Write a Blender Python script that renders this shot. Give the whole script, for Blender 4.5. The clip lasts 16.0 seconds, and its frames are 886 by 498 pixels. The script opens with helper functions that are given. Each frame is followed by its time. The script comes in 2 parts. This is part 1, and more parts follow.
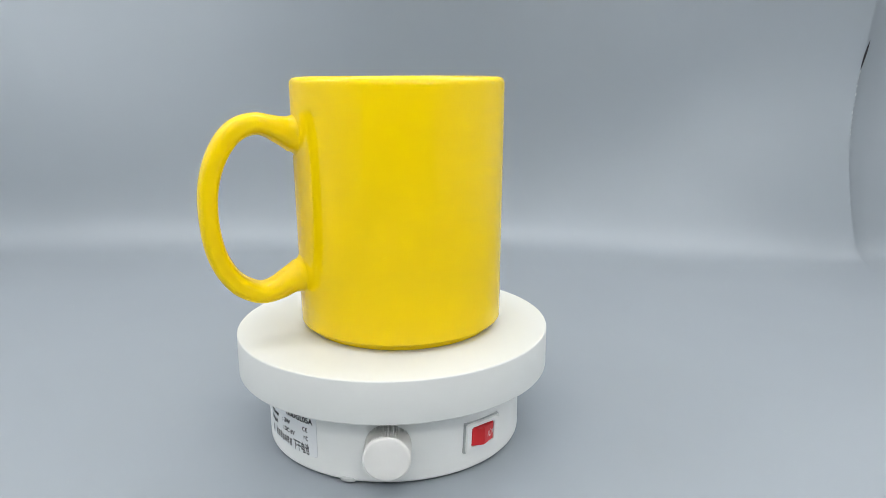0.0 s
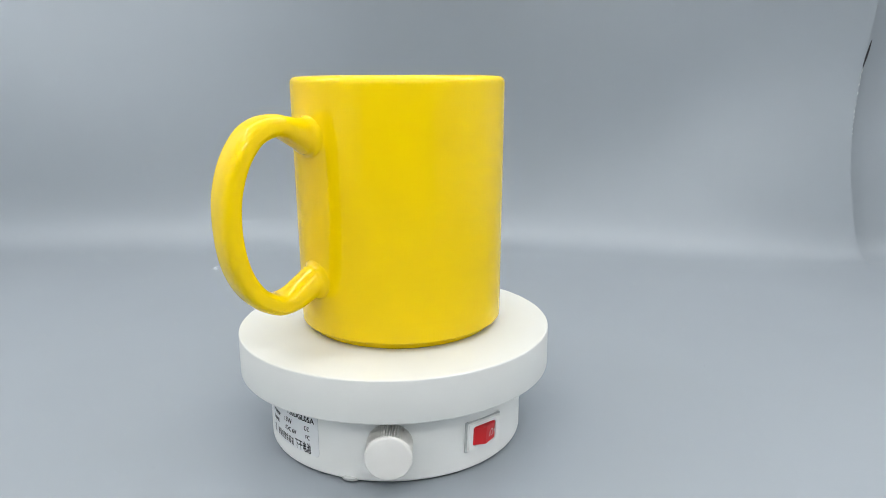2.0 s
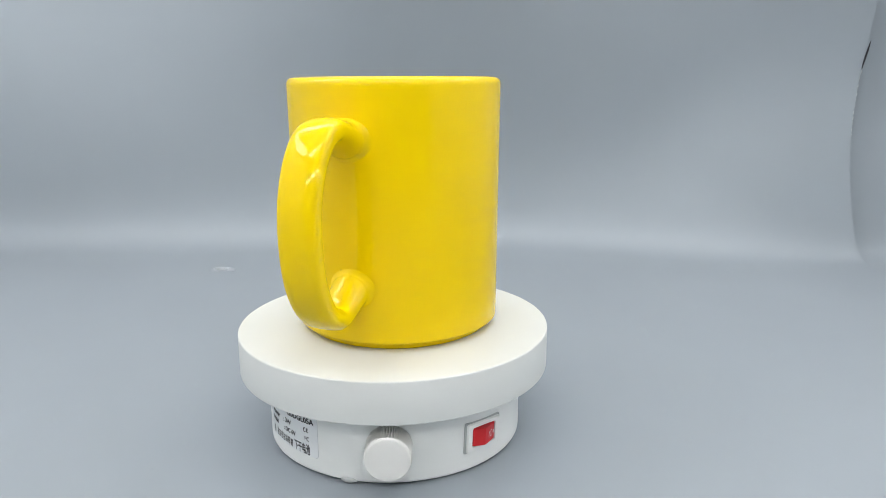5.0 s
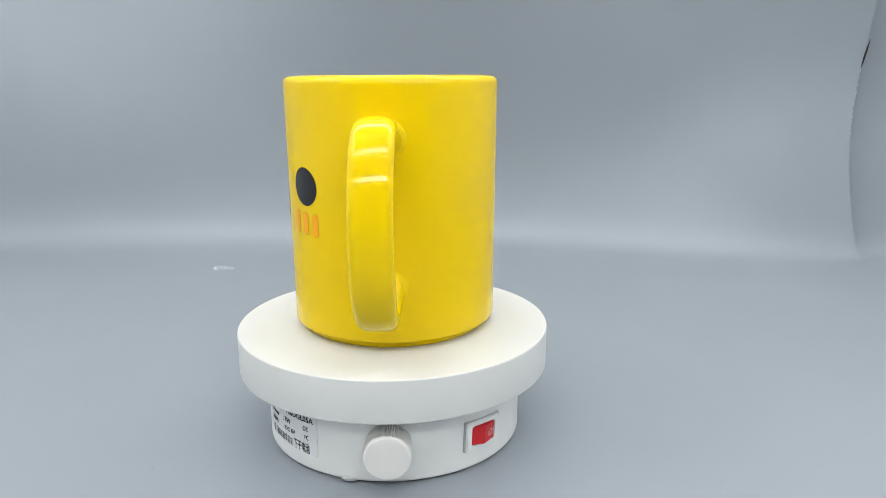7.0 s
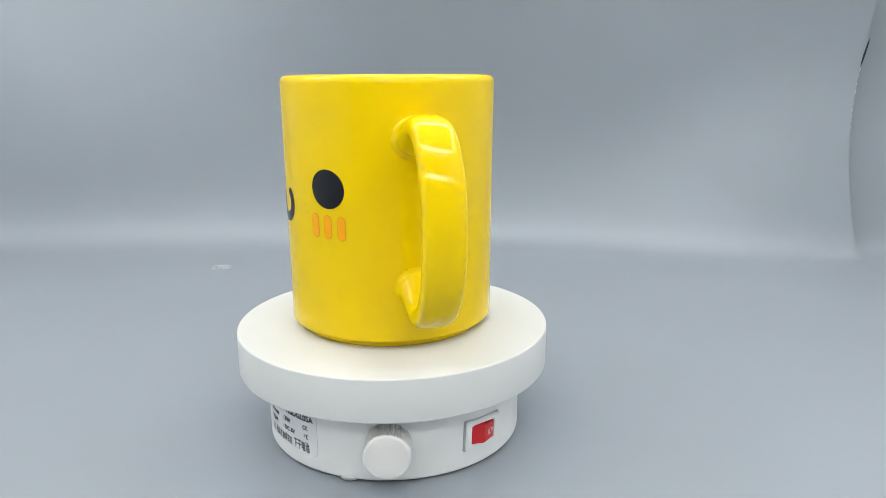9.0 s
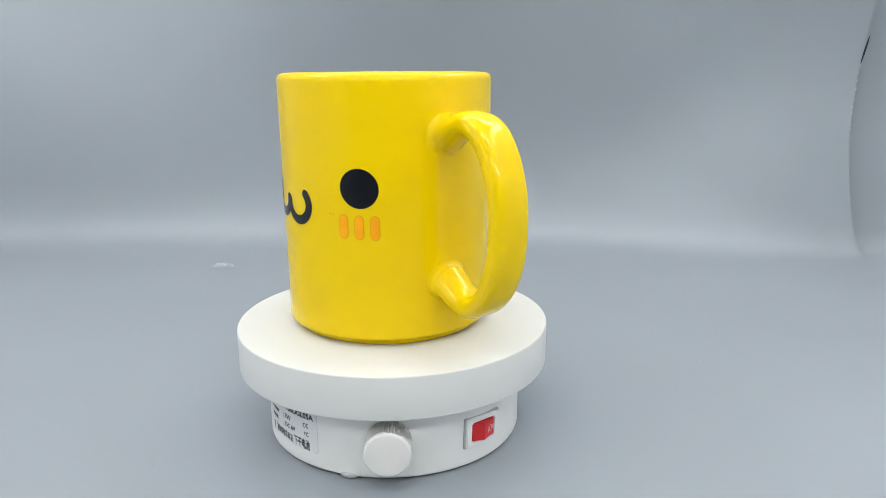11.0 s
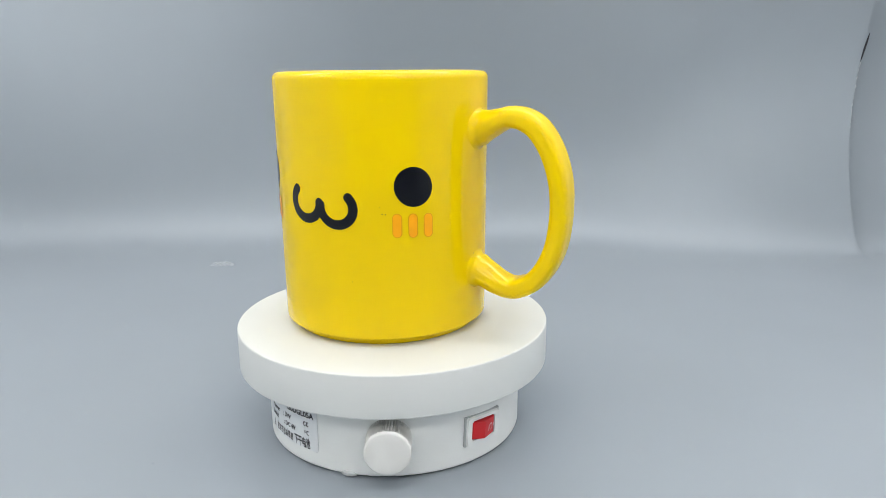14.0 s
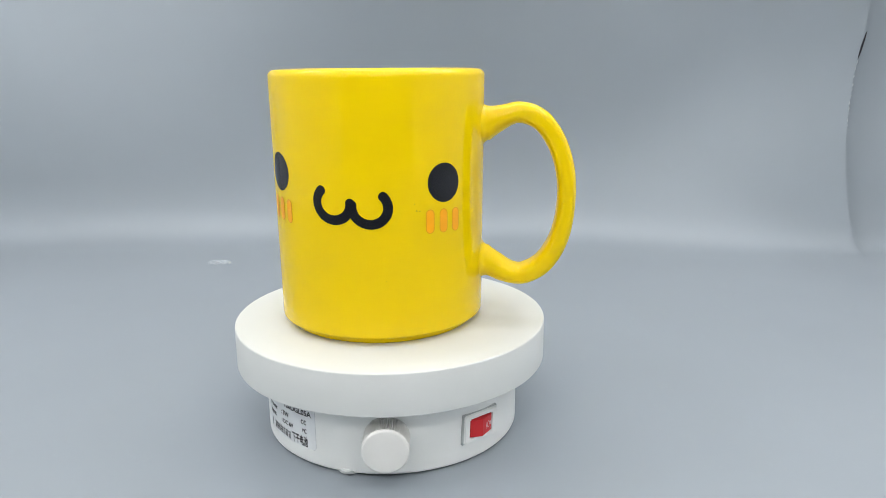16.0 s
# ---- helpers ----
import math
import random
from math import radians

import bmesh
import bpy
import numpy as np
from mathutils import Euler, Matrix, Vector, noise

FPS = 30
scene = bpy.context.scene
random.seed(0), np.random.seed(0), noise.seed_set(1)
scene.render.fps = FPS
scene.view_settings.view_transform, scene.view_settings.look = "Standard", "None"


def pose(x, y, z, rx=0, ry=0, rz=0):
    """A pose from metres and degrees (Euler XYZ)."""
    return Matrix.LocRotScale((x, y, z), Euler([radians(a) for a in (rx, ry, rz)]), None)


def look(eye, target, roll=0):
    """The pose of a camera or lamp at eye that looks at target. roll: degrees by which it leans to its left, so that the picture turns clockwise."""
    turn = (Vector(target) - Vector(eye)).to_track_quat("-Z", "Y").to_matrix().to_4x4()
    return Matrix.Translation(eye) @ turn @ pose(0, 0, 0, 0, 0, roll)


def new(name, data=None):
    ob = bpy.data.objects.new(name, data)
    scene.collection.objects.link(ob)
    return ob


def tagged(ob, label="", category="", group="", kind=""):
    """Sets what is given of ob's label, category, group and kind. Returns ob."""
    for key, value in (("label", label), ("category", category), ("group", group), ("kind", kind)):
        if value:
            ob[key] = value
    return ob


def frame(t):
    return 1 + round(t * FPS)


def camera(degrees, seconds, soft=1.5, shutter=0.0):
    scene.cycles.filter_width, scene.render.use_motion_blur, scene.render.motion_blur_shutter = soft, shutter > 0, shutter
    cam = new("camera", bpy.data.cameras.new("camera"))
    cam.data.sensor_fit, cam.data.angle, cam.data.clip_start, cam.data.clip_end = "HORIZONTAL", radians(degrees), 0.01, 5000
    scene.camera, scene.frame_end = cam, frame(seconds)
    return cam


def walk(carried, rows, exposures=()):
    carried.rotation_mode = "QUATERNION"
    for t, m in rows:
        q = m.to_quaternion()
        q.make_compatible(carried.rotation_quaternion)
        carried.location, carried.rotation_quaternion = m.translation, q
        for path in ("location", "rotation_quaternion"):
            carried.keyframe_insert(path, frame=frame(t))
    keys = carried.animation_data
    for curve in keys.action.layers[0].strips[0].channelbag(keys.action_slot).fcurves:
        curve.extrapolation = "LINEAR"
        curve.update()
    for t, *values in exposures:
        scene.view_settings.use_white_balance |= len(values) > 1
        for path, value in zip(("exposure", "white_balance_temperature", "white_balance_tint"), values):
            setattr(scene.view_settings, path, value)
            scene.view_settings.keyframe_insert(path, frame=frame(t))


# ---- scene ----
# ---- camera ----
EYE = Vector((0.0, -0.2736, 0.1386))


def view(yaw, pitch, roll):
    """Camera pose at the fixed eye: yaw to the right, pitch downwards, roll, in degrees."""
    a, b = radians(yaw), radians(pitch)
    way = Vector((math.sin(a) * math.cos(b), math.cos(a) * math.cos(b), -math.sin(b)))
    return look(EYE, EYE + way, roll)


cam = camera(62.82, 16.0, soft=0.65)
walk(cam, [
    (0.0, view(4.12, 13.78, -0.15)), (0.5, view(4.10, 13.78, -0.15)), (1.0, view(4.12, 13.79, -0.15)),
    (1.5, view(4.03, 13.81, -0.20)), (2.0, view(4.00, 13.83, -0.20)), (2.5, view(4.00, 13.82, -0.19)),
    (3.0, view(4.02, 13.78, -0.19)), (3.5, view(4.01, 13.75, -0.18)), (4.0, view(4.02, 13.74, -0.18)),
    (6.5, view(4.10, 13.79, -0.22)), (7.0, view(4.10, 13.84, -0.21)), (7.5, view(4.08, 13.84, -0.22)),
    (8.0, view(4.09, 13.85, -0.23)), (8.5, view(4.06, 13.91, -0.26)), (9.0, view(4.13, 13.91, -0.24)),
    (11.5, view(4.10, 14.13, -0.33)), (12.0, view(4.07, 14.08, -0.35)), (12.5, view(4.08, 14.12, -0.31)),
    (13.0, view(4.12, 14.13, -0.32)), (13.5, view(4.13, 14.17, -0.37)), (14.0, view(4.13, 14.23, -0.40)),
    (14.5, view(4.14, 14.37, -0.45)), (15.0, view(4.22, 14.40, -0.48)), (15.5, view(4.24, 14.41, -0.41)),
    (16.0, view(4.32, 14.38, -0.36)),
])

# ---- light ----
world = bpy.data.worlds.new("world")
scene.world = world
world.use_nodes = True
world.node_tree.nodes["Background"].inputs[0].default_value = (0.85, 0.92, 1.0, 1)
world.node_tree.nodes["Background"].inputs[1].default_value = 0.05
scene.view_settings.exposure = 0.02


def area_lamp(name, m, sx, sy, watts, color):
    data = bpy.data.lights.new(name, "AREA")
    data.shape, data.size, data.size_y, data.energy, data.color = "RECTANGLE", sx, sy, watts, color
    ob = new(name, data)
    ob.matrix_basis = m
    return ob


COOL = (1.0, 0.99, 0.965)
area_lamp("ceiling_lamp_front", pose(0.0, -0.31, 0.585, -20), 0.70, 0.07, 1.9, COOL)
area_lamp("ceiling_lamp", pose(0.0, -0.10, 0.585), 0.70, 0.07, 0.12, COOL)
area_lamp("ceiling_lamp_rear", pose(0.03, 0.195, 0.585), 0.76, 0.11, 2.15, COOL)
# two side fills, added to brighten the outer floor and the mug's flanks
area_lamp("side_fill_east", pose(0.375, 0.02, 0.56, 0, 15, 0), 0.07, 0.50, 0.82, COOL)
area_lamp("side_fill_west", pose(-0.40, 0.02, 0.56, 0, -15, 0), 0.07, 0.50, 1.1, COOL)
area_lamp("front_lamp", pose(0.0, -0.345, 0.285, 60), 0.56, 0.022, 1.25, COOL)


# ---- materials ----
def material(name, color, rough=0.5, spec=0.5, coat=0.0, grain=0.0, grain_scale=800.0, mottle=0.0,
             mottle_scale=20.0, emit=0.0, rough_var=0.0, coat_rough=0.04, metal=0.0):
    m = bpy.data.materials.new(name)
    m.use_nodes = True
    nt = m.node_tree
    b = nt.nodes["Principled BSDF"]
    b.inputs["Base Color"].default_value = (*color, 1)
    b.inputs["Roughness"].default_value = rough
    b.inputs["Specular IOR Level"].default_value = spec
    b.inputs["Coat Weight"].default_value = coat
    b.inputs["Metallic"].default_value = metal
    b.inputs["Coat Roughness"].default_value = coat_rough
    if emit:
        b.inputs["Emission Color"].default_value = (*color, 1)
        b.inputs["Emission Strength"].default_value = emit
    if not (grain or mottle or rough_var):
        return m
    tc = nt.nodes.new("ShaderNodeTexCoord")

    def tex(scale, detail):
        n = nt.nodes.new("ShaderNodeTexNoise")
        n.inputs["Scale"].default_value, n.inputs["Detail"].default_value = scale, detail
        nt.links.new(tc.outputs["Object"], n.inputs["Vector"])
        return n
    if mottle:
        n = tex(mottle_scale, 5)
        ramp = nt.nodes.new("ShaderNodeValToRGB")
        ramp.color_ramp.elements[0].position, ramp.color_ramp.elements[1].position = 0.3, 0.7
        ramp.color_ramp.elements[0].color = (*[c * (1 - mottle) for c in color], 1)
        ramp.color_ramp.elements[1].color = (*[min(1, c * (1 + mottle)) for c in color], 1)
        nt.links.new(n.outputs["Fac"], ramp.inputs["Fac"])
        nt.links.new(ramp.outputs["Color"], b.inputs["Base Color"])
    if rough_var:
        n = tex(mottle_scale * 0.6, 4)
        r = nt.nodes.new("ShaderNodeMapRange")
        r.inputs["To Min"].default_value, r.inputs["To Max"].default_value = rough - rough_var, rough + rough_var
        nt.links.new(n.outputs["Fac"], r.inputs["Value"])
        nt.links.new(r.outputs["Result"], b.inputs["Roughness"])
    if grain:
        n = tex(grain_scale, 3)
        bump = nt.nodes.new("ShaderNodeBump")
        bump.inputs["Strength"].default_value, bump.inputs["Distance"].default_value = grain, 0.0003
        nt.links.new(n.outputs["Fac"], bump.inputs["Height"])
        nt.links.new(bump.outputs["Normal"], b.inputs["Normal"])
    return m


M_SHEET = material("grey_vinyl_sheet", (0.277, 0.310, 0.342), 0.52, 0.5, metal=0.14, grain=0.06, grain_scale=900, mottle=0.02,
                   mottle_scale=9, rough_var=0.03)
M_LINING = material("grey_lining", (0.277, 0.310, 0.342), 0.50, 0.5, metal=0.14, grain=0.06, mottle=0.03, mottle_scale=12)
M_SILVER = material("pale_lining", (0.80, 0.82, 0.84), 0.5, 0.5, grain=0.1, grain_scale=300, mottle=0.04)
# dark stand-in for the open front, keeps pale reflections off the mug
M_FRONT = material("dark_open_front", (0.14, 0.145, 0.15), 0.7, 0.3, grain=0.1, grain_scale=300, mottle=0.05)
M_YELLOW = material("yellow_glaze", (0.80, 0.565, 0.001), 0.06, 0.24, mottle=0.012, mottle_scale=60,
                    grain=0.003, grain_scale=250)
M_BLACK = material("black_print", (0.004, 0.005, 0.009), 0.16, 0.35, coat=0.0, grain=0.02, grain_scale=400)
M_ORANGE = material("orange_print", (0.93, 0.39, 0.004), 0.25, 0.35, coat=0.0, mottle=0.04, mottle_scale=300)
M_ORANGE_RIM = material("orange_print_rim", (0.72, 0.34, 0.004), 0.25, 0.35)
M_PINHOLE = material("glaze_pinhole", (0.25, 0.18, 0.01), 0.5, 0.3)
M_PLATTER = material("white_platter_plastic", (0.645, 0.66, 0.645), 0.5, 0.4, grain=0.05, grain_scale=1500, mottle=0.012,
                     mottle_scale=40)
M_PLASTIC = material("white_plastic", (0.85, 0.86, 0.84), 0.42, 0.45, grain=0.04, grain_scale=1200, mottle=0.012,
                     mottle_scale=50)
M_KNOB = material("ivory_knob_plastic", (0.73, 0.725, 0.70), 0.5, 0.4, grain=0.05, grain_scale=1800, mottle=0.015,
                  mottle_scale=120)
M_STICKER = material("white_sticker", (0.80, 0.82, 0.83), 0.35, 0.5, mottle=0.02, mottle_scale=100)
M_INK = material("black_ink", (0.02, 0.02, 0.025), 0.5, 0.3)
M_RED = material("red_plastic", (0.62, 0.012, 0.018), 0.3, 0.5, mottle=0.05, mottle_scale=200)
M_MARK = material("white_marking", (0.8, 0.72, 0.72), 0.5, 0.3)
# near-black fill for shaded gaps, also used for the dust specks
M_DARK = material("dark_gap_shade_and_dust", (0.03, 0.03, 0.035), 0.7, 0.2)
# rubber of the feet, and the grey of the bezel's shadow gap
M_RUBBER_SHADE = material("pale_rubber_and_gap_shade", (0.50, 0.52, 0.52), 0.5, 0.4, mottle=0.03, mottle_scale=200)
M_FRAY = material("pale_fray", (0.44, 0.47, 0.50), 0.6, 0.3)
M_SCUFF = material("pale_scuff", (0.66, 0.70, 0.73), 0.6, 0.3)


def fade_out(m, reach):
    """Lets a mark thin out from its middle, broken up by noise."""
    nt = m.node_tree
    tc, dist = nt.nodes.new("ShaderNodeTexCoord"), nt.nodes.new("ShaderNodeVectorMath")
    dist.operation = "LENGTH"
    fall, tex, mix = nt.nodes.new("ShaderNodeMapRange"), nt.nodes.new("ShaderNodeTexNoise"), nt.nodes.new("ShaderNodeMath")
    fall.inputs["From Min"].default_value, fall.inputs["From Max"].default_value = reach, 0.0
    fall.inputs["To Max"].default_value = 0.9
    tex.inputs["Scale"].default_value, tex.inputs["Detail"].default_value = 420, 4
    mix.operation = "MULTIPLY"
    nt.links.new(tc.outputs["Object"], dist.inputs[0])
    nt.links.new(dist.outputs["Value"], fall.inputs["Value"])
    nt.links.new(tc.outputs["Object"], tex.inputs["Vector"])
    nt.links.new(fall.outputs["Result"], mix.inputs[0])
    nt.links.new(tex.outputs["Fac"], mix.inputs[1])
    nt.links.new(mix.outputs["Value"], nt.nodes["Principled BSDF"].inputs["Alpha"])


fade_out(M_SCUFF, 0.0062)
M_LED = material("led_chip", (0.95, 0.98, 1.0), 0.5, 0.5, emit=14.0)
M_HOUSING = material("white_metal_housing", (0.7, 0.71, 0.72), 0.4, 0.5, mottle=0.03)


# ---- mesh helpers ----
def mesh_object(name, bm, mat, smooth=True, sharp=35):
    me = bpy.data.meshes.new(name)
    bmesh.ops.recalc_face_normals(bm, faces=bm.faces)
    for e in bm.edges:
        e.smooth = len(e.link_faces) < 2 or e.calc_face_angle(0.0) < radians(sharp)
    for f in bm.faces:
        f.smooth = smooth
    bm.to_mesh(me)
    bm.free()
    me.materials.append(mat)
    return new(name, me)


def part(name, bm, mat, parent, label="", smooth=True, sharp=35):
    ob = mesh_object(name, bm, mat, smooth, sharp)
    ob.parent = parent
    if label:
        tagged(ob, label)
    return ob


def add_box(bm, lo, hi):
    vs = [bm.verts.new((x, y, z)) for z in (lo[2], hi[2]) for y in (lo[1], hi[1]) for x in (lo[0], hi[0])]
    for a in ((0, 1, 3, 2), (4, 6, 7, 5), (0, 4, 5, 1), (2, 3, 7, 6), (0, 2, 6, 4), (1, 5, 7, 3)):
        bm.faces.new([vs[i] for i in a])
    return vs


def box(lo, hi, bevel=0.0):
    bm = bmesh.new()
    add_box(bm, lo, hi)
    if bevel:
        bmesh.ops.bevel(bm, geom=bm.edges[:], offset=bevel, segments=2, affect="EDGES")
    return bm


def lathe(profile, steps=128, ripple=None):
    """Turns (radius, z) points round the z axis; a radius of 0 closes the end."""
    bm = bmesh.new()
    rings = []
    for k, (r, z) in enumerate(profile):
        if r <= 0:
            rings.append([bm.verts.new((0, 0, z))])
            continue
        ring = []
        for i in range(steps):
            a = 2 * math.pi * i / steps
            rr = r + (ripple(k, i) if ripple else 0.0)
            ring.append(bm.verts.new((rr * math.cos(a), rr * math.sin(a), z)))
        rings.append(ring)
    for p, q in zip(rings, rings[1:]):
        for i in range(steps):
            j = (i + 1) % steps
            if len(p) == 1:
                bm.faces.new((p[0], q[i], q[j]))
            elif len(q) == 1:
                bm.faces.new((p[i], p[j], q[0]))
            else:
                bm.faces.new((p[i], p[j], q[j], q[i]))
    return bm


def arc(cx, cz, r, a0, a1, n=6):
    """Points (radius, z) of a profile's rounding, angles in degrees."""
    return [(cx + r * math.cos(radians(a0 + (a1 - a0) * i / n)), cz + r * math.sin(radians(a0 + (a1 - a0) * i / n)))
            for i in range(n + 1)]


def spline(points, n=8):
    """Catmull-Rom through tuples of any length."""
    out = []
    for i in range(len(points) - 1):
        p0, p1, p2, p3 = (points[max(0, min(len(points) - 1, i + k))] for k in (-1, 0, 1, 2))
        for j in range(n):
            t = j / n
            out.append(tuple(0.5 * (2 * b + (c - a) * t + (2 * a - 5 * b + 4 * c - e) * t * t
                                    + (3 * b - a - 3 * c + e) * t ** 3) for a, b, c, e in zip(p0, p1, p2, p3)))
    out.append(tuple(points[-1]))
    return out


def stroke(path, half, cross=4, cap=8):
    """A flat ribbon with round ends along (s, z) points, as a bmesh in the plane (s, z, 0)."""
    pts = [Vector(p) for p in path]
    rows = []

    def row(c, n, w):
        rows.append([(c + n * (w * (2 * k / cross - 1))) for k in range(cross + 1)])
    t0, t1 = (pts[1] - pts[0]).normalized(), (pts[-1] - pts[-2]).normalized()
    n0, n1 = Vector((-t0.y, t0.x)), Vector((-t1.y, t1.x))
    for k in range(cap):
        a = math.pi / 2 * (1 - k / cap)
        row(pts[0] - t0 * (half * math.sin(a)), n0, max(half * math.cos(a), half * 0.02))
    for i, p in enumerate(pts):
        t = (pts[min(i + 1, len(pts) - 1)] - pts[max(i - 1, 0)]).normalized()
        row(p, Vector((-t.y, t.x)), half)
    for k in range(1, cap + 1):
        a = math.pi / 2 * k / cap
        row(pts[-1] + t1 * (half * math.sin(a)), n1, max(half * math.cos(a), half * 0.02))
    bm = bmesh.new()
    vs = [[bm.verts.new((q.x, q.y, 0)) for q in r] for r in rows]
    for a, b in zip(vs, vs[1:]):
        for k in range(cross):
            bm.faces.new((a[k], a[k + 1], b[k + 1], b[k]))
    return bm


def disc(s, z, r, rings=6, steps=48):
    bm = bmesh.new()
    mid = bm.verts.new((s, z, 0))
    last = None
    for k in range(1, rings + 1):
        ring = [bm.verts.new((s + r * k / rings * math.cos(2 * math.pi * i / steps),
                              z + r * k / rings * math.sin(2 * math.pi * i / steps), 0)) for i in range(steps)]
        for i in range(steps):
            j = (i + 1) % steps
            if last:
                bm.faces.new((last[i], ring[i], ring[j], last[j]))
            else:
                bm.faces.new((mid, ring[i], ring[j]))
        last = ring
    return bm


def wrap(bm, radius, azimuth, tilt=0.0, z0=0.0):
    """Lays a flat (s, z) mesh round an upright cylinder, s running to the right as seen from outside."""
    for v in bm.verts:
        s, z = v.co.x, v.co.y
        a = azimuth + s / radius
        r = radius + v.co.z
        v.co = (r * math.cos(a), r * math.sin(a), z0 + z + tilt * s)
    return bm


def lettering(text, size, bold=0.0):
    """Text as a flat bmesh in the plane (x, y)."""
    cu = bpy.data.curves.new("lettering", "FONT")
    cu.body, cu.size, cu.offset, cu.resolution_u = text, size, bold, 3
    ob = new("lettering", cu)
    bpy.context.view_layer.update()
    me = bpy.data.meshes.new_from_object(ob.evaluated_get(bpy.context.evaluated_depsgraph_get()))
    bpy.data.objects.remove(ob)
    bpy.data.curves.remove(cu)
    bm = bmesh.new()
    bm.from_mesh(me)
    bpy.data.meshes.remove(me)
    return bm


# ---- the light box and its grey sweep ----
X0, X1, Y0, Y1, TOP = -0.46, 0.42, -0.62, 0.46, 0.60


def structure(name, bm, mat, label, category, smooth=False):
    return tagged(mesh_object(name, bm, mat, smooth), label, category, kind="structure")


structure("floor", box((X0, Y0, -0.02), (X1, Y1, -0.002)), M_LINING, "grey lining on the floor of a light box", "floor")
structure("wall_north", box((X0 - 0.02, Y1, -0.02), (X1 + 0.02, Y1 + 0.02, TOP)), M_LINING,
          "grey rear wall of a light box", "wall")
# unseen panel behind the camera, dark like the room beyond an open front
structure("wall_south", box((X0 - 0.02, Y0 - 0.02, -0.02), (X1 + 0.02, Y0, TOP)), M_FRONT,
          "unseen dark panel standing for the open front of the light box", "wall")
structure("wall_west", box((X0 - 0.02, Y0, -0.02), (X0, Y1, TOP)), M_SILVER, "pale side wall of a light box", "wall")
structure("wall_east", box((X1, Y0, -0.02), (X1 + 0.02, Y1, TOP)), M_SILVER, "pale side wall of a light box", "wall")
structure("ceiling", box((X0 - 0.02, Y0 - 0.02, TOP), (X1 + 0.02, Y1 + 0.02, TOP + 0.02)), M_SILVER,
          "pale ceiling of a light box", "ceiling")

SHEET_FRONT = -0.60


def swell(x, lo, hi):
    """0 below lo, 1 above hi, smooth between."""
    t = max(0.0, min(1.0, (x - lo) / (hi - lo)))
    return t * t * (3 - 2 * t)


def sheet_rear(x):
    """Where the sheet's upright part stands, at 6 cm height: a little askew to the box."""
    return 0.322 - 0.06 * x - 0.050 * swell(x, 0.08, 0.36)


def slope(x, z):
    """How far the upright part leans back at that place: the sheet hangs unevenly."""
    fade = 1 - swell(z, 0.20, 0.34)
    right = swell(x, 0.0, 0.26)
    top = 0.0 + 0.12 * swell(x, 0.05, 0.33)
    low = 1 - swell(z, top - 0.055, top + 0.045)
    left = swell(-x, 0.0, 0.28) * swell(z, 0.01, 0.11)
    far_left = swell(-x, 0.20, 0.36) * swell(z, 0.09, 0.17)
    mid = math.exp(-((x - 0.02) / 0.13) ** 2) * swell(z, 0.03, 0.12)
    return fade * (0.02 + 0.28 * right * low + 0.27 * left + 0.24 * far_left - 0.20 * mid - 0.12 * right * (1 - low))


STEP, RISE = 0.003, 190


def sweep(x, back):
    """The sheet's section at x from the start of its bend upwards: (y, z) every 3 mm along it."""
    y = z = turn = 0.0
    pts = [(0.0, 0.0)]
    fine, ease = 5, 0.045 - 0.022 * swell(x, 0.16, 0.345)
    for i in range(RISE * fine):
        ds = STEP / fine
        goal = math.pi / 2 - math.atan(slope(x, z))
        turn += (goal - turn) / (0.028 - 0.015 * swell(x, 0.20, 0.345)) * swell(i * ds, 0.0, ease) * ds
        y += math.cos(turn) * ds
        z += math.sin(turn) * ds
        if i % fine == fine - 1:
            pts.append((y, z))
    at = next(p[0] for p in pts if p[1] > 0.06)
    off = sheet_rear(x) + back - at
    return [(p[0] + off, p[1]) for p in pts]


def flare(x, z):
    return x + (0.0 + 0.013 * swell(z, 0.05, 0.19)) * swell(x, 0.2, 0.341) * swell(z, 0.0, 0.03)


def build_sheet(name, x0, x1, mat, label, back=0.0, drop=0.0):
    bm = bmesh.new()
    nx, nf = max(8, int((x1 - x0) / 0.008)), 36
    cols = []
    for i in range(nx + 1):
        x = x0 + (x1 - x0) * i / nx
        rise = sweep(x, back)
        col = [(SHEET_FRONT + (rise[0][0] - SHEET_FRONT) * k / nf, 0.0) for k in range(nf)] + rise
        cols.append([bm.verts.new((flare(x, z), y, z - drop)) for y, z in col])
    for a, b in zip(cols, cols[1:]):
        for k in range(len(a) - 1):
            bm.faces.new((a[k], b[k], b[k + 1], a[k + 1]))
    bmesh.ops.recalc_face_normals(bm, faces=bm.faces)
    bm.faces.ensure_lookup_table()
    up = bm.faces[0].normal.z
    bmesh.ops.solidify(bm, geom=bm.faces[:], thickness=0.0008 if up > 0 else -0.0008)
    return tagged(mesh_object(name, bm, mat), label, "backdrop", kind="structure")


backdrop = build_sheet("backdrop", -0.45, 0.347, M_SHEET, "grey semi-gloss vinyl sheet curving up behind the turntable")
build_sheet("backdrop", 0.25, 0.44, M_LINING, "grey lining sheet behind the edge of the backdrop", 0.012, 0.0012)


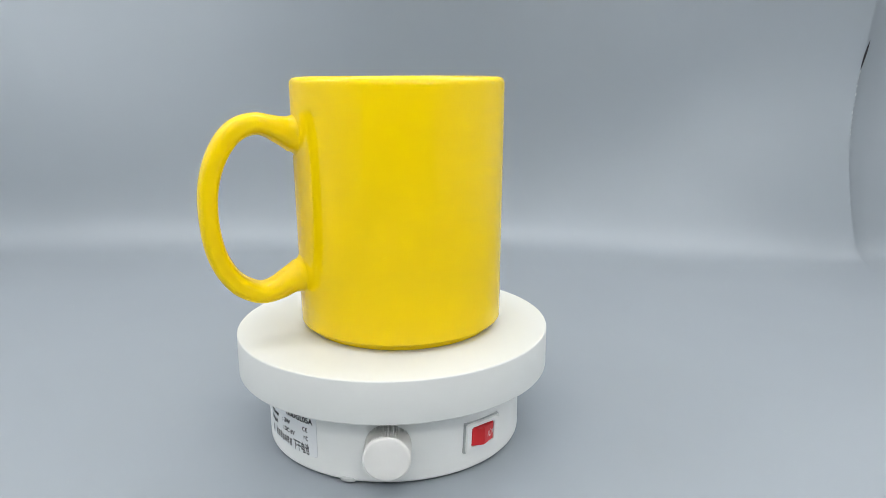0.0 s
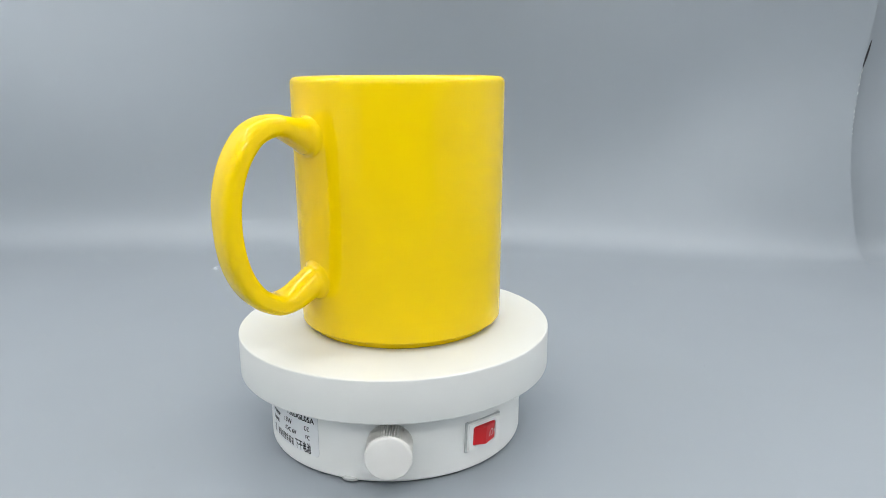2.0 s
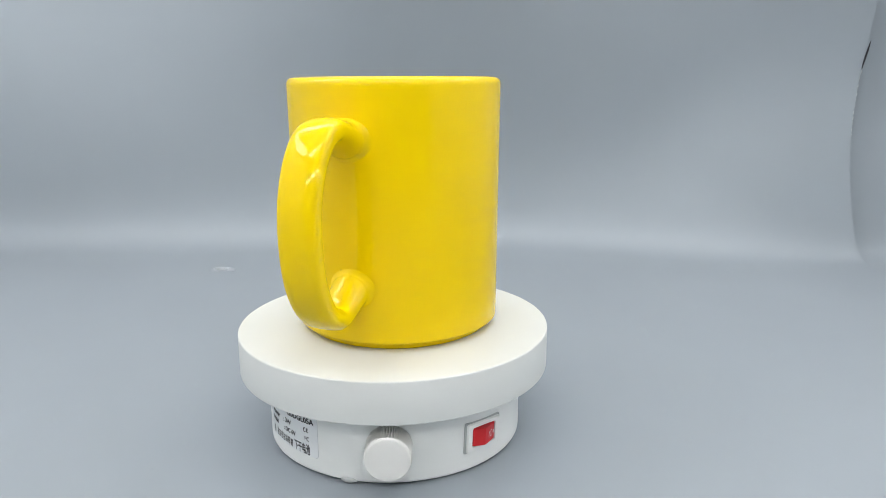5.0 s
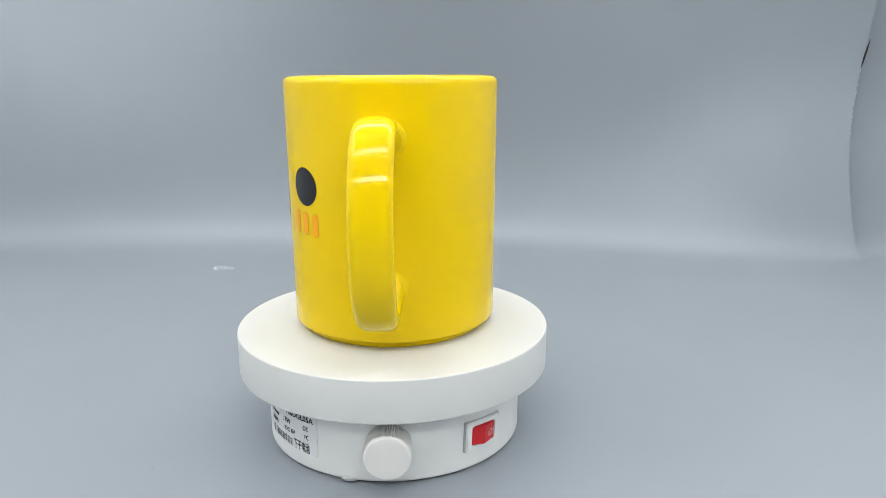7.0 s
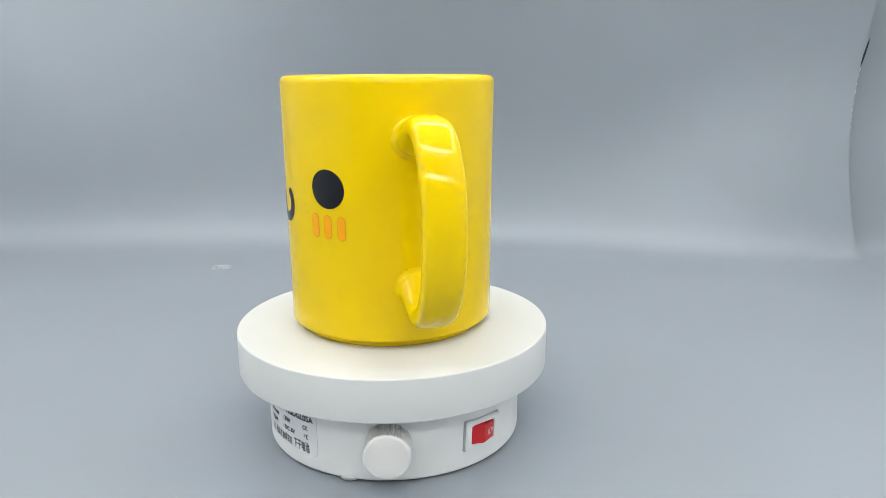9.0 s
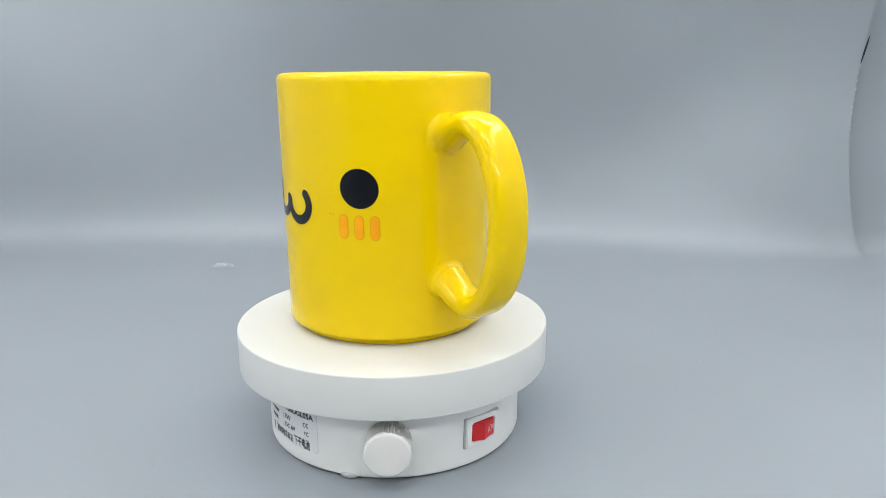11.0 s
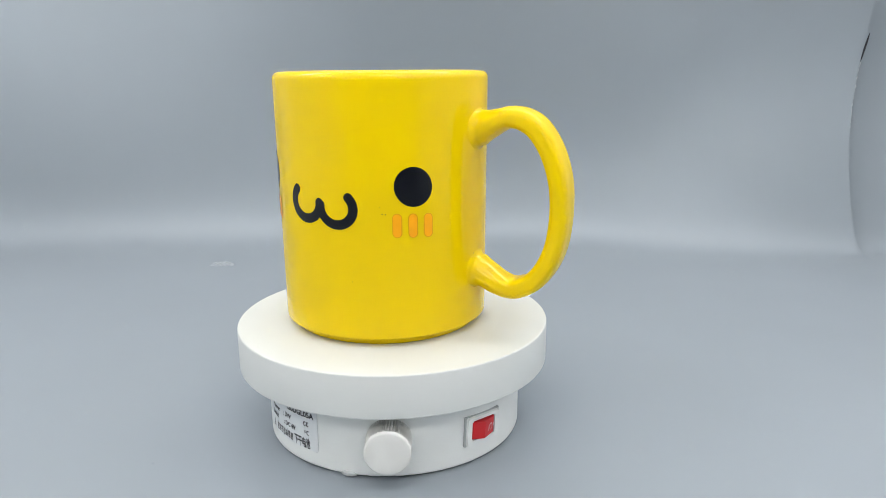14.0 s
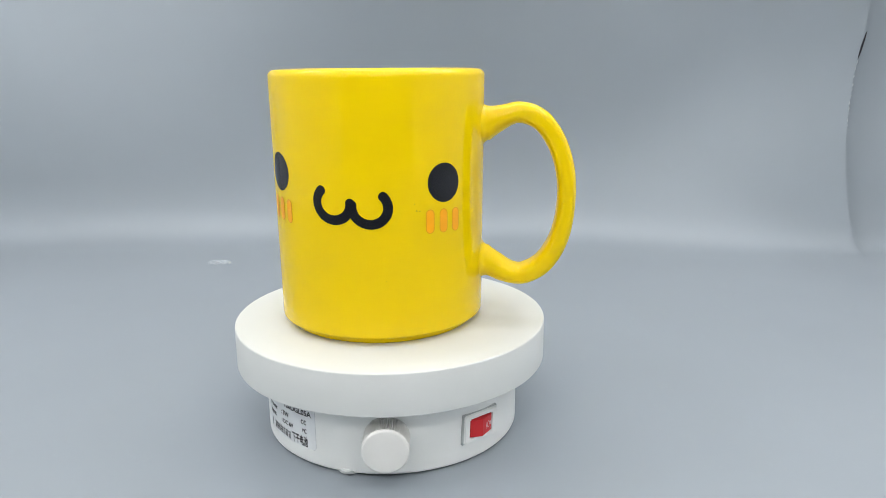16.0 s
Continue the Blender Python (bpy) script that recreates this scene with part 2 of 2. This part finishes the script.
def build_edge_marks():
    """Frayed pale bits along the upright edge of the sheet, and a dark strip for its gap's shade."""
    rnd = random.Random(3)
    rise = sweep(0.347, 0.0)

    def edge(z):
        y = next(p[0] for p in rise if p[1] >= z)
        return Vector((flare(0.347, z), y, z))
    bm = bmesh.new()
    z = 0.090
    while z < 0.137:
        h = rnd.uniform(0.0008, 0.005)
        w = rnd.uniform(0.0002, 0.0010)
        p, q = edge(z), edge(z + h)
        m = (p + q) / 2 + Vector((rnd.uniform(-0.0004, 0.0006), -0.0006, 0))
        vs = [bm.verts.new(c) for c in (p + Vector((-w * 0.3, -0.0004, 0)), m + Vector((w * 0.6, 0, 0)),
                                        q + Vector((0, -0.0004, 0)), m + Vector((-w * 0.6, 0, 0)))]
        top = bm.verts.new(m + Vector((0, -0.0005, 0)))
        for i in range(4):
            bm.faces.new((vs[i], vs[(i + 1) % 4], top))
        z += h * rnd.uniform(0.8, 1.9)
    part("frayed_edge", bm, M_FRAY, backdrop, "pale frayed bits along the edge")
    # shade of the gap beside the sheet, put in as a dark strip
    bm = bmesh.new()
    rows = []
    for i in range(13):
        t = i / 12
        w = 0.0008 * math.sin(math.pi * t) ** 0.7 + 0.00008
        p = edge(0.139 + 0.021 * t) + Vector((0.0018 * t, -0.0005, 0))
        rows.append([bm.verts.new(p + Vector((k * w, -0.0003 * (1 - abs(k)), 0))) for k in (-1, 0, 1)])
    for a, b in zip(rows, rows[1:]):
        for k in (0, 1):
            bm.faces.new((a[k], a[k + 1], b[k + 1], b[k]))
    part("gap_shade_strip", bm, M_DARK, backdrop, "dark strip for the shade in the gap at the edge")


build_edge_marks()


def build_scuffs():
    """A faint pale scuff on the sheet behind the turntable, and specks of dust."""
    def height(x, y):
        rise = sweep(x, 0.0)
        for p, q in zip(rise, rise[1:]):
            if p[0] <= y <= q[0]:
                return p[1] + (q[1] - p[1]) * (y - p[0]) / (q[0] - p[0])
        return 0.0
    for x, y, turn, sx, sy, lift in ((-0.1240, 0.2420, -6, 1.4, 1.3, 0.0002), (-0.1185, 0.2425, -50, 1.5, 0.7, 0.0003),
                                     (-0.1255, 0.2450, 30, 0.9, 0.8, 0.0004)):
        bm = disc(0, 0, 0.0062, 6, 24)
        z = height(x, y)
        tilt = math.degrees(math.atan((height(x, y + 0.002) - z) / 0.002))
        place = pose(x, y, z + lift, tilt) @ pose(0, 0, 0, 0, 0, turn) @ Matrix.Diagonal((sx, sy, 1, 1))
        part("scuff", bm, M_SCUFF, backdrop, "faint pale scuff").matrix_basis = place
    for x, y, r in ((-0.0878, -0.0324, 0.00022), (-0.1310, 0.0200, 0.00016), (0.1480, 0.0420, 0.00018)):
        bm = disc(x, y, r, 2, 10)
        for v in bm.verts:
            v.co.z = 0.0003
        part("dust_speck", bm, M_DARK, backdrop, "tiny dark speck of dust")


build_scuffs()


# ---- turntable ----
PLATTER_R, PLATTER_TOP, PLATTER_T, BASE_R = 0.060, 0.04325, 0.01545, 0.0495


def build_turntable():
    table = tagged(new("turntable"), "white plastic electric display turntable on the grey sheet", "turntable")
    bottom = 0.0007
    top = PLATTER_TOP - PLATTER_T - 0.0012
    prof = [(0, bottom), (BASE_R - 0.0012, bottom)] + arc(BASE_R - 0.0012, bottom + 0.0012, 0.0012, -90, 0, 5) + \
           [(BASE_R, top - 0.001), (BASE_R - 0.001, top), (0.020, top), (0.020, PLATTER_TOP - PLATTER_T + 0.003),
            (0, PLATTER_TOP - PLATTER_T + 0.003)]
    part("base", lathe(prof), M_PLASTIC, table, "round white plastic housing")
    e = 0.0006
    low = -PLATTER_T
    prof = [(0.021, low + 0.004), (0.021, low), (PLATTER_R - e, low)] + arc(PLATTER_R - e, low + e, e, -90, 0, 4) + \
        arc(PLATTER_R - e, -e, e, 0, 90, 4) + [(0.05, 0.0), (0.03, 0.0), (0, 0.0)]
    platter = part("platter", lathe(prof, 160), M_PLATTER, table, "round white turning platter")
    platter.matrix_basis = pose(0, 0, PLATTER_TOP)
    # knob with a fluted skirt, its axis along the radius
    depth, kr = 0.0102, 0.0080
    teeth = 54
    prof = [(0, 0), (kr, 0), (kr, 0.0012)] + [(kr, 0.0012 + 0.0066 * i / 4) for i in range(1, 5)] + \
        arc(kr - 0.0009, depth - 0.0009, 0.0009, 0, 90, 5) + [(kr * 0.6, depth), (0, depth)]

    def flute(k, i):
        return -0.0009 * (0.5 + 0.5 * math.cos(2 * math.pi * i / 6)) if 2 <= k <= 6 else 0.0
    knob = part("knob", lathe(prof, teeth * 6, flute), M_KNOB, table, "fluted ivory speed knob", sharp=50)
    ka = radians(-93.1)
    knob.matrix_basis = Matrix.Translation(((BASE_R - 0.0004) * math.cos(ka), (BASE_R - 0.0004) * math.sin(ka), 0.0151)) \
        @ Matrix.Rotation(ka, 4, "Z") @ Matrix.Rotation(radians(90), 4, "Y")
    # feet
    for a in (-110, 10, 130):
        foot = part("foot", lathe([(0, 0.0004), (0.0036, 0.0004), (0.0042, 0.0008), (0.0042, 0.0017), (0.0036, 0.0022),
                                   (0, 0.0022)], 32), M_RUBBER_SHADE, table, "small pale rubber foot")
        foot.matrix_basis = pose(0.0462 * math.cos(radians(a)), 0.0462 * math.sin(radians(a)), 0)
    build_switch(table)
    build_sticker(table)
    return table, platter


def build_switch(table):
    """Rocker switch in a pale bezel; x along the wall, y up, z outwards."""
    at = radians(-52.0)
    place = Matrix.Translation((BASE_R * math.cos(at), BASE_R * math.sin(at), 0.0131)) @ Matrix.Rotation(at, 4, "Z") \
        @ Matrix.Rotation(radians(90), 4, "Z") @ Matrix.Rotation(radians(90), 4, "X") @ Matrix.Rotation(radians(-3), 4, "Z")
    bm = bmesh.new()
    w, h, iw, ih, z0, z1 = 0.0080, 0.0053, 0.0057, 0.0037, -0.0012, 0.0009
    outer = [(-w, -h), (w, -h), (w, h), (-w, h)]
    inner = [(-iw, -ih), (iw, -ih), (iw, ih), (-iw, ih)]
    a = [bm.verts.new((*p, z0)) for p in outer]
    b = [bm.verts.new((*p, z1)) for p in outer]
    c = [bm.verts.new((*p, z1)) for p in inner]
    d = [bm.verts.new((*p, z0)) for p in inner]
    for i in range(4):
        j = (i + 1) % 4
        bm.faces.new((a[i], a[j], b[j], b[i]))
        bm.faces.new((b[i], b[j], c[j], c[i]))
        bm.faces.new((c[i], c[j], d[j], d[i]))
    bm.faces.new(d)
    bmesh.ops.bevel(bm, geom=[e for e in bm.edges if any(v in b for v in e.verts)], offset=0.0003, segments=2,
                    affect="EDGES")
    bezel = part("power_switch", bm, M_PLASTIC, table, "red rocker switch in a white bezel")
    bezel.matrix_basis = place
    # the bezel's shadow line, added as a slightly larger grey plate
    part("bezel_gap_shade", box((-w - 0.0004, -h - 0.0004, -0.0014), (w + 0.0004, h + 0.0004, 0.0002), 0.0002), M_RUBBER_SHADE, bezel,
         "grey rim for the shadow gap round the bezel")
    # near-black slab that darkens the gap between rocker and bezel
    bm = box((-0.0056, -0.0036, -0.0011), (0.0056, 0.0036, -0.0004))
    part("rocker_gap_shade", bm, M_DARK, bezel, "dark slab for the shade in the gap round the rocker")
    bm = bmesh.new()
    prof = [(-0.0053, -0.001), (-0.0053, 0.0007), (-0.0012, 0.0027), (-0.0007, 0.0027), (0.0053, 0.0008), (0.0053, -0.001)]
    lo = [bm.verts.new((x, -0.0033, z)) for x, z in prof]
    hi = [bm.verts.new((x, 0.0033, z)) for x, z in prof]
    for i in range(len(prof)):
        j = (i + 1) % len(prof)
        bm.faces.new((lo[i], lo[j], hi[j], hi[i]))
    bm.faces.new(lo[::-1])
    bm.faces.new(hi)
    bmesh.ops.bevel(bm, geom=bm.edges[:], offset=0.00025, segments=2, affect="EDGES")
    part("rocker", bm, M_RED, bezel, "glossy red rocker")

    def on_face(bm, name):
        for v in bm.verts:
            v.co.z += 0.0027 - 0.0019 * (v.co.x + 0.0007) / 0.0060 + 0.00012
        part(name, bm, M_MARK, bezel)
    ring = [(0.0028 + 0.0008 * math.cos(radians(a)), 0.0012 * math.sin(radians(a))) for a in range(0, 361, 15)]
    on_face(stroke(ring, 0.00013, 2, 2), "off_mark")
    on_face(stroke([(0.0012, -0.0010), (0.0015, 0.0010)], 0.00014, 2, 2), "on_mark")
    bm = bmesh.new()
    bm.faces.new([bm.verts.new(p) for p in ((0.0043, -0.0009, 0), (0.0055, 0.0, 0), (0.0043, 0.0009, 0))])
    on_face(bm, "arrow_mark")


def build_sticker(table):
    """Rating label wrapped round the housing."""
    az0, az1, z0, z1 = radians(-161), radians(-123.6), 0.0066, 0.0240
    r = BASE_R + 0.00012
    mid, half = (az0 + az1) / 2, (az1 - az0) / 2 * r
    bm = bmesh.new()
    hh, cr, n = (z1 - z0) / 2, 0.0012, 40
    cols = []
    for i in range(n + 1):
        s = half * (2 * i / n - 1)
        cut = max(0.0, abs(s) - (half - cr))
        y = hh - cr + math.sqrt(max(0.0, cr * cr - cut * cut))
        cols.append((bm.verts.new((s, -y, 0)), bm.verts.new((s, y, 0))))
    for a, b in zip(cols, cols[1:]):
        bm.faces.new((a[0], b[0], b[1], a[1]))
    sticker = part("rating_label", wrap(bm, r, mid, 0.0, (z0 + z1) / 2), M_STICKER, table,
                   "white sticker with small black print")
    rim = part("label_edge", bmesh.new(), M_STICKER, sticker)
    bm = stroke([(-half + cr, -hh), (half - cr, -hh), (half - cr * 0.3, -hh + cr * 0.3), (half, -hh + cr), (half, hh)],
                0.00007, 1, 1)
    me = rim.data
    wrap(bm, r + 0.00004, mid, 0.0, (z0 + z1) / 2).to_mesh(me)
    bm.free()
    me.materials.clear()
    me.materials.append(material("label_edge_grey", (0.5, 0.52, 0.54), 0.5, 0.3))

    def line(name, bm, s, z, squeeze=1.0):
        for v in bm.verts:
            v.co = (v.co.x * squeeze + s, v.co.y, v.co.z)
        part(name, wrap(bm, r + 0.00008, mid, 0.0, z), M_INK, sticker)
    # the words stand from the edge at s = -16 mm to the edge at s = 16 mm
    line("lettering", lettering("120DGL05A", 0.0029, 0.00010), -0.0005, 0.0190)
    line("lettering", lettering("Power", 0.0026, 0.00011), -0.0130, 0.0154)
    line("lettering", lettering(": 3W", 0.0026, 0.00009), -0.0030, 0.0153)
    line("lettering", lettering("Input", 0.0026, 0.00011), -0.0130, 0.0124)
    line("lettering", lettering(": DC 6V", 0.0023, 0.00009), -0.0028, 0.0121)
    # two small approval signs as plain shapes
    def bars(cx, w, rects):
        bm = bmesh.new()
        for x0, y0, x1, y1 in rects:
            bm.faces.new([bm.verts.new((cx + w * x, 0.00065 * y, 0)) for x, y in ((x0, y0), (x1, y0), (x1, y1), (x0, y1))])
        return bm

    def open_ring(cx):
        return stroke([(cx + 0.00055 * math.cos(radians(a)), 0.00075 * math.sin(radians(a))) for a in range(60, 301, 20)],
                      0.00019, 1, 2)
    for cx in (0.0101, 0.0115):
        line("printed_sign", open_ring(cx), 0, 0.0163)
    line("printed_sign", bars(0.0112, 0.0004, ((0, -0.15, 1.2, 0.2),)), 0, 0.0163)
    line("printed_sign", bars(0.0099, 0.00045, ((0, 0, 0.45, 2), (0.45, 1.6, 2, 2), (0.45, 0.75, 1.6, 1.1))), 0, 0.0124)
    line("printed_sign", open_ring(0.0116), 0, 0.0130)
    # a line of small characters: upright bars for those that cannot be read
    rnd = random.Random(7)
    for c in range(9):
        if c == 1:
            continue
        bm = bmesh.new()
        s0 = -0.0128 + 0.00180 * c

        def dash(x0, y0, x1, y1):
            bm.faces.new([bm.verts.new((s0 + x, y, 0)) for x, y in ((x0, y0), (x1, y0), (x1, y1), (x0, y1))])
        for k in range(2):
            x, w = 0.00025 + 0.0007 * k + rnd.uniform(-0.0001, 0.0001), rnd.uniform(0.00026, 0.0004)
            dash(x, rnd.uniform(0, 0.0007), x + w, rnd.uniform(0.0029, 0.0036))
        for k in range(3):
            y = 0.0004 + 0.00105 * k + rnd.uniform(-0.0002, 0.0002)
            dash(rnd.uniform(0, 0.0002), y, rnd.uniform(0.0011, 0.0015), y + 0.00032)
        for k, v in enumerate(bm.verts):
            v.co.z = 0.00001 * (k // 4)
        line("print_bar", bm, 0, 0.0071)
    for c, sign in enumerate("\u4e0b\u5e72\u7535\u6c60"):
        bm = lettering(sign, 0.0042, 0.00011)
        for v in bm.verts:
            v.co.x *= 0.50
        line("lettering", bm, 0.0040 + 0.0021 * c, 0.0073)


turntable, platter = build_turntable()

# ---- mug ----
MUG_R, MUG_H, MUG_OFF = 0.0394, 0.0936, Vector((-0.00201, 0.00249))


def taper(z):
    """How much narrower the wall is at that height than at the rim."""
    return 0.0007 * max(0.0, 1 - z / 0.09)


def tapered(bm):
    for v in bm.verts:
        r = math.hypot(v.co.x, v.co.y)
        k = 1 - taper(v.co.z) / max(r, 0.001) if r > 0.03 else 1.0
        v.co.x, v.co.y = v.co.x * k, v.co.y * k
    return bm


def build_mug():
    mug = tagged(new("mug"), "glossy yellow ceramic mug with a printed face, standing on the platter", "mug")
    w = 0.0042
    prof = [(0, 0.0030), (0.0275, 0.0030), (0.0282, 0.0004), (0.0288, 0.0), (0.0352, 0.0), (0.0360, 0.0005),
            (0.0364, 0.0020), (0.0370, 0.0026)] + arc(MUG_R - 0.0011, 0.0039, 0.0011, -85, 0, 6) + \
           [(MUG_R, 0.0075), (MUG_R, 0.012), (MUG_R, 0.03), (MUG_R, 0.06), (MUG_R, 0.085), (MUG_R, MUG_H - 0.0032)] + \
        arc(MUG_R - 0.0026, MUG_H - 0.0026, 0.0026, 0, 90, 8) + \
        arc(MUG_R - w + 0.0014, MUG_H - 0.0014, 0.0014, 100, 180, 6) + \
        [(MUG_R - w, 0.08), (MUG_R - w, 0.012), (MUG_R - w - 0.004, 0.0075), (0, 0.0070)]
    part("body", tapered(lathe(prof, 192)), M_YELLOW, mug, "straight glossy yellow ceramic wall")
    # strap handle: radius, height, half thickness, half width along its centre line
    line = spline([(0.0418, 0.0740, 0.0062, 0.0070), (0.0446, 0.0754, 0.0050, 0.0068), (0.0482, 0.0770, 0.0041, 0.0067),
                   (0.0523, 0.0779, 0.0039, 0.0067),
                   (0.0575, 0.0767, 0.0039, 0.0068), (0.0621, 0.0732, 0.0038, 0.0069), (0.0667, 0.0659, 0.0037, 0.0069),
                   (0.0697, 0.0560, 0.0036, 0.0069), (0.0703, 0.0450, 0.0035, 0.0069), (0.0690, 0.0344, 0.0036, 0.0069),
                   (0.0660, 0.0265, 0.0037, 0.0068), (0.0616, 0.0207, 0.0037, 0.0067), (0.0562, 0.0176, 0.0037, 0.0066),
                   (0.0523, 0.0171, 0.0038, 0.0065), (0.0480, 0.0183, 0.0043, 0.0065), (0.0444, 0.0203, 0.0051, 0.0067),
                   (0.0418, 0.0219, 0.0059, 0.0070)], 7)
    bm = bmesh.new()
    rings, steps = [], 48

    def section(r, z, th, wd, n, hug, e):
        ring = []
        for k in range(steps):
            a = 2 * math.pi * k / steps
            c, s = math.cos(a), math.sin(a)
            u = math.copysign(abs(c) ** e, c) * th
            v = math.copysign(abs(s) ** e, s) * wd
            x = r + n.x * u - hug * (MUG_R - math.sqrt(MUG_R ** 2 - v * v))
            ring.append(bm.verts.new((x, v, z + n.y * u)))
        rings.append(ring)

    def hugging(r):
        return 1 - swell(r, 0.0395, 0.0480)

    def fillet(first, sign, order, drift):
        """Rings that open out tangent to the wall, round a fillet."""
        r0, z0, th, wd = first
        rho = r0 - MUG_R + 0.0002
        for i in order:
            a = math.pi / 2 * i / 7
            grow = rho * (1 - math.cos(a))
            d = rho * (1 - math.sin(a)) - 0.0002
            section(MUG_R + d, z0 + drift * (1 - math.cos(a)), th + 0.7 * grow, wd + grow, Vector((0, sign)),
                    hugging(MUG_R + d), 0.98)

    def across(p, q, r):
        t = Vector((q[0] - p[0], q[1] - p[1])).normalized()
        n = Vector((-t.y, t.x))
        return Vector((0, math.copysign(1, n.y))).lerp(n, swell(r, 0.0415, 0.0500)).normalized()
    fillet(line[0], 1, range(7, 0, -1), -0.0008)
    for i, (r, z, th, wd) in enumerate(line):
        n = across(line[max(0, i - 1)], line[min(len(line) - 1, i + 1)], r)
        section(r, z, th, wd, n, hugging(r), 0.66 + 0.32 * (1 - swell(r, 0.0425, 0.058)))
    fillet(line[-1], -1, range(1, 8), 0.0014)
    for a, b in zip(rings, rings[1:]):
        for k in range(steps):
            m = (k + 1) % steps
            bm.faces.new((a[k], a[m], b[m], b[k]))
    for v in bm.verts:
        v.co.x -= taper(v.co.z)
    handle = part("handle", bm, M_YELLOW, mug, "strap handle flaring into the wall", sharp=70)
    handle.matrix_basis = pose(0, 0, 0, 0, 0, -43.3)
    # the printed face, laid round the wall; s runs from the middle of the mouth
    mid, tilt = radians(-137.0), -0.042

    def printed(name, bm, mat, label="", lift=0.0001, parent=mug):
        return part(name, tapered(wrap(bm, MUG_R + lift, mid, tilt, 0.0)), mat, parent, label)
    # the mouth: two bowls that meet in a rounded peak
    def bowl(s0, z0, a0, a1):
        return stroke([(s0 + 0.0061 * math.cos(radians(a)), z0 + 0.0057 * math.sin(radians(a))) for a in range(a0, a1, 6)],
                      0.00165, 6)
    mouth = bowl(-0.0064, 0.0503, 136, 366)
    right = bowl(0.0063, 0.0496, 174, 403)
    for f in right.faces:
        mouth.faces.new([mouth.verts.new((v.co.x, v.co.y, 0.00003)) for v in f.verts])
    right.free()
    bmesh.ops.remove_doubles(mouth, verts=mouth.verts[:], dist=0.00001)
    printed("printed_mouth", mouth, M_BLACK, "black curved mouth stroke")
    for side in (-1, 1):
        printed("printed_eye", disc(0.0330 * side, 0.0577, 0.0067), M_BLACK, "round black eye spot")
        for k in (-1, 0, 1):
            s = 0.0327 * side + 0.0055 * k
            rim = printed("cheek_bar", stroke([(s, 0.0421), (s, 0.0471)], 0.00172, 6), M_ORANGE_RIM, "orange cheek bar")
            printed("bar_fill", stroke([(s, 0.0421), (s, 0.0471)], 0.00140, 6), M_ORANGE, "", 0.00018, rim)
    for s, z, r in ((0.0222, 0.0485, 0.00025), (0.0233, 0.0484, 0.0002), (0.0214, 0.0508, 0.00015), (0.0607, 0.0317, 0.0002),
                    (0.0113, 0.0245, 0.00014)):
        printed("glaze_pinhole", disc(s, z, r, 2, 12), M_PINHOLE)
    return mug


mug = build_mug()


# ---- lamps of the box ----
def build_led_bar(y, z, tilt, rows, chip, pitch):
    bar = tagged(new("led_bar"), "white light bar with rows of small bright diodes under the ceiling", "lamp",
                 group="light bars of the box")
    part("housing", box((-0.33, -0.012, 0.0), (0.33, 0.012, 0.008), 0.001), M_HOUSING, bar)
    bm = bmesh.new()
    n = int(0.62 / pitch)
    for r in range(rows):
        for i in range(n):
            x = -0.31 + pitch * (i + 0.5 * (r % 2))
            y0 = (r - (rows - 1) / 2) * chip * 1.9
            add_box(bm, (x, y0 - chip / 2, -0.001), (x + chip, y0 + chip / 2, -0.0002))
    tagged(part("diode_row", bm, M_LED, bar, "rows of bright diodes", smooth=False), kind="stuff")
    bar.matrix_basis = pose(0, y, z, tilt)
    return bar


build_led_bar(-0.375, 0.585, -10, 1, 0.004, 0.006)


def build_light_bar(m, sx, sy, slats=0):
    """White housing added behind one of the box's lamps; slats break its glint into dots."""
    bar = tagged(new("light_bar"), "white metal housing added behind a lamp of the box", "lamp",
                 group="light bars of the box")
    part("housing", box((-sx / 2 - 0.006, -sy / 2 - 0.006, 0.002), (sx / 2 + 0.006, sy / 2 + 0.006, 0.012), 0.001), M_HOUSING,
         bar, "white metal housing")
    # invented slats that make the lamp reflect like a row of diodes
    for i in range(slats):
        part("dot_slat", box((-0.0024, -sy / 2 - 0.006, -0.006), (0.0024, sy / 2 + 0.006, -0.003)), M_HOUSING, bar, smooth=False) \
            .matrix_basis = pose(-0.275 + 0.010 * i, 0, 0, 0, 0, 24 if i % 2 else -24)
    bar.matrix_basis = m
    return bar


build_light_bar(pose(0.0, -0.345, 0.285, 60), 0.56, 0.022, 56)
build_light_bar(pose(0.0, -0.31, 0.585, -20), 0.70, 0.07)
build_light_bar(pose(0.0, -0.10, 0.585), 0.70, 0.07)
build_light_bar(pose(0.03, 0.195, 0.585), 0.76, 0.11)
# housings added behind the two side fills
build_light_bar(pose(0.375, 0.02, 0.56, 0, 15, 0), 0.07, 0.50)
build_light_bar(pose(-0.40, 0.02, 0.56, 0, -15, 0), 0.07, 0.50)


# ---- movement ----
def motions():
    """The platter turns steadily and carries the mug, which stands a little off its axis."""
    def turn(t):
        knots = ((0, -119.8), (4, -80.9), (8, -43.0), (12, -5.0), (16, 33.1))
        for (a, p), (b, q) in zip(knots, knots[1:]):
            if t <= b:
                return p + (q - p) * (t - a) / (b - a)
    times = [0.5 * i for i in range(33)]
    walk(platter, [(t, pose(0, 0, PLATTER_TOP, 0, 0, turn(t))) for t in times])
    walk(mug, [(t, pose(0, 0, PLATTER_TOP, 0, 0, turn(t)) @ pose(MUG_OFF.x, MUG_OFF.y, 0)) for t in times])


motions()
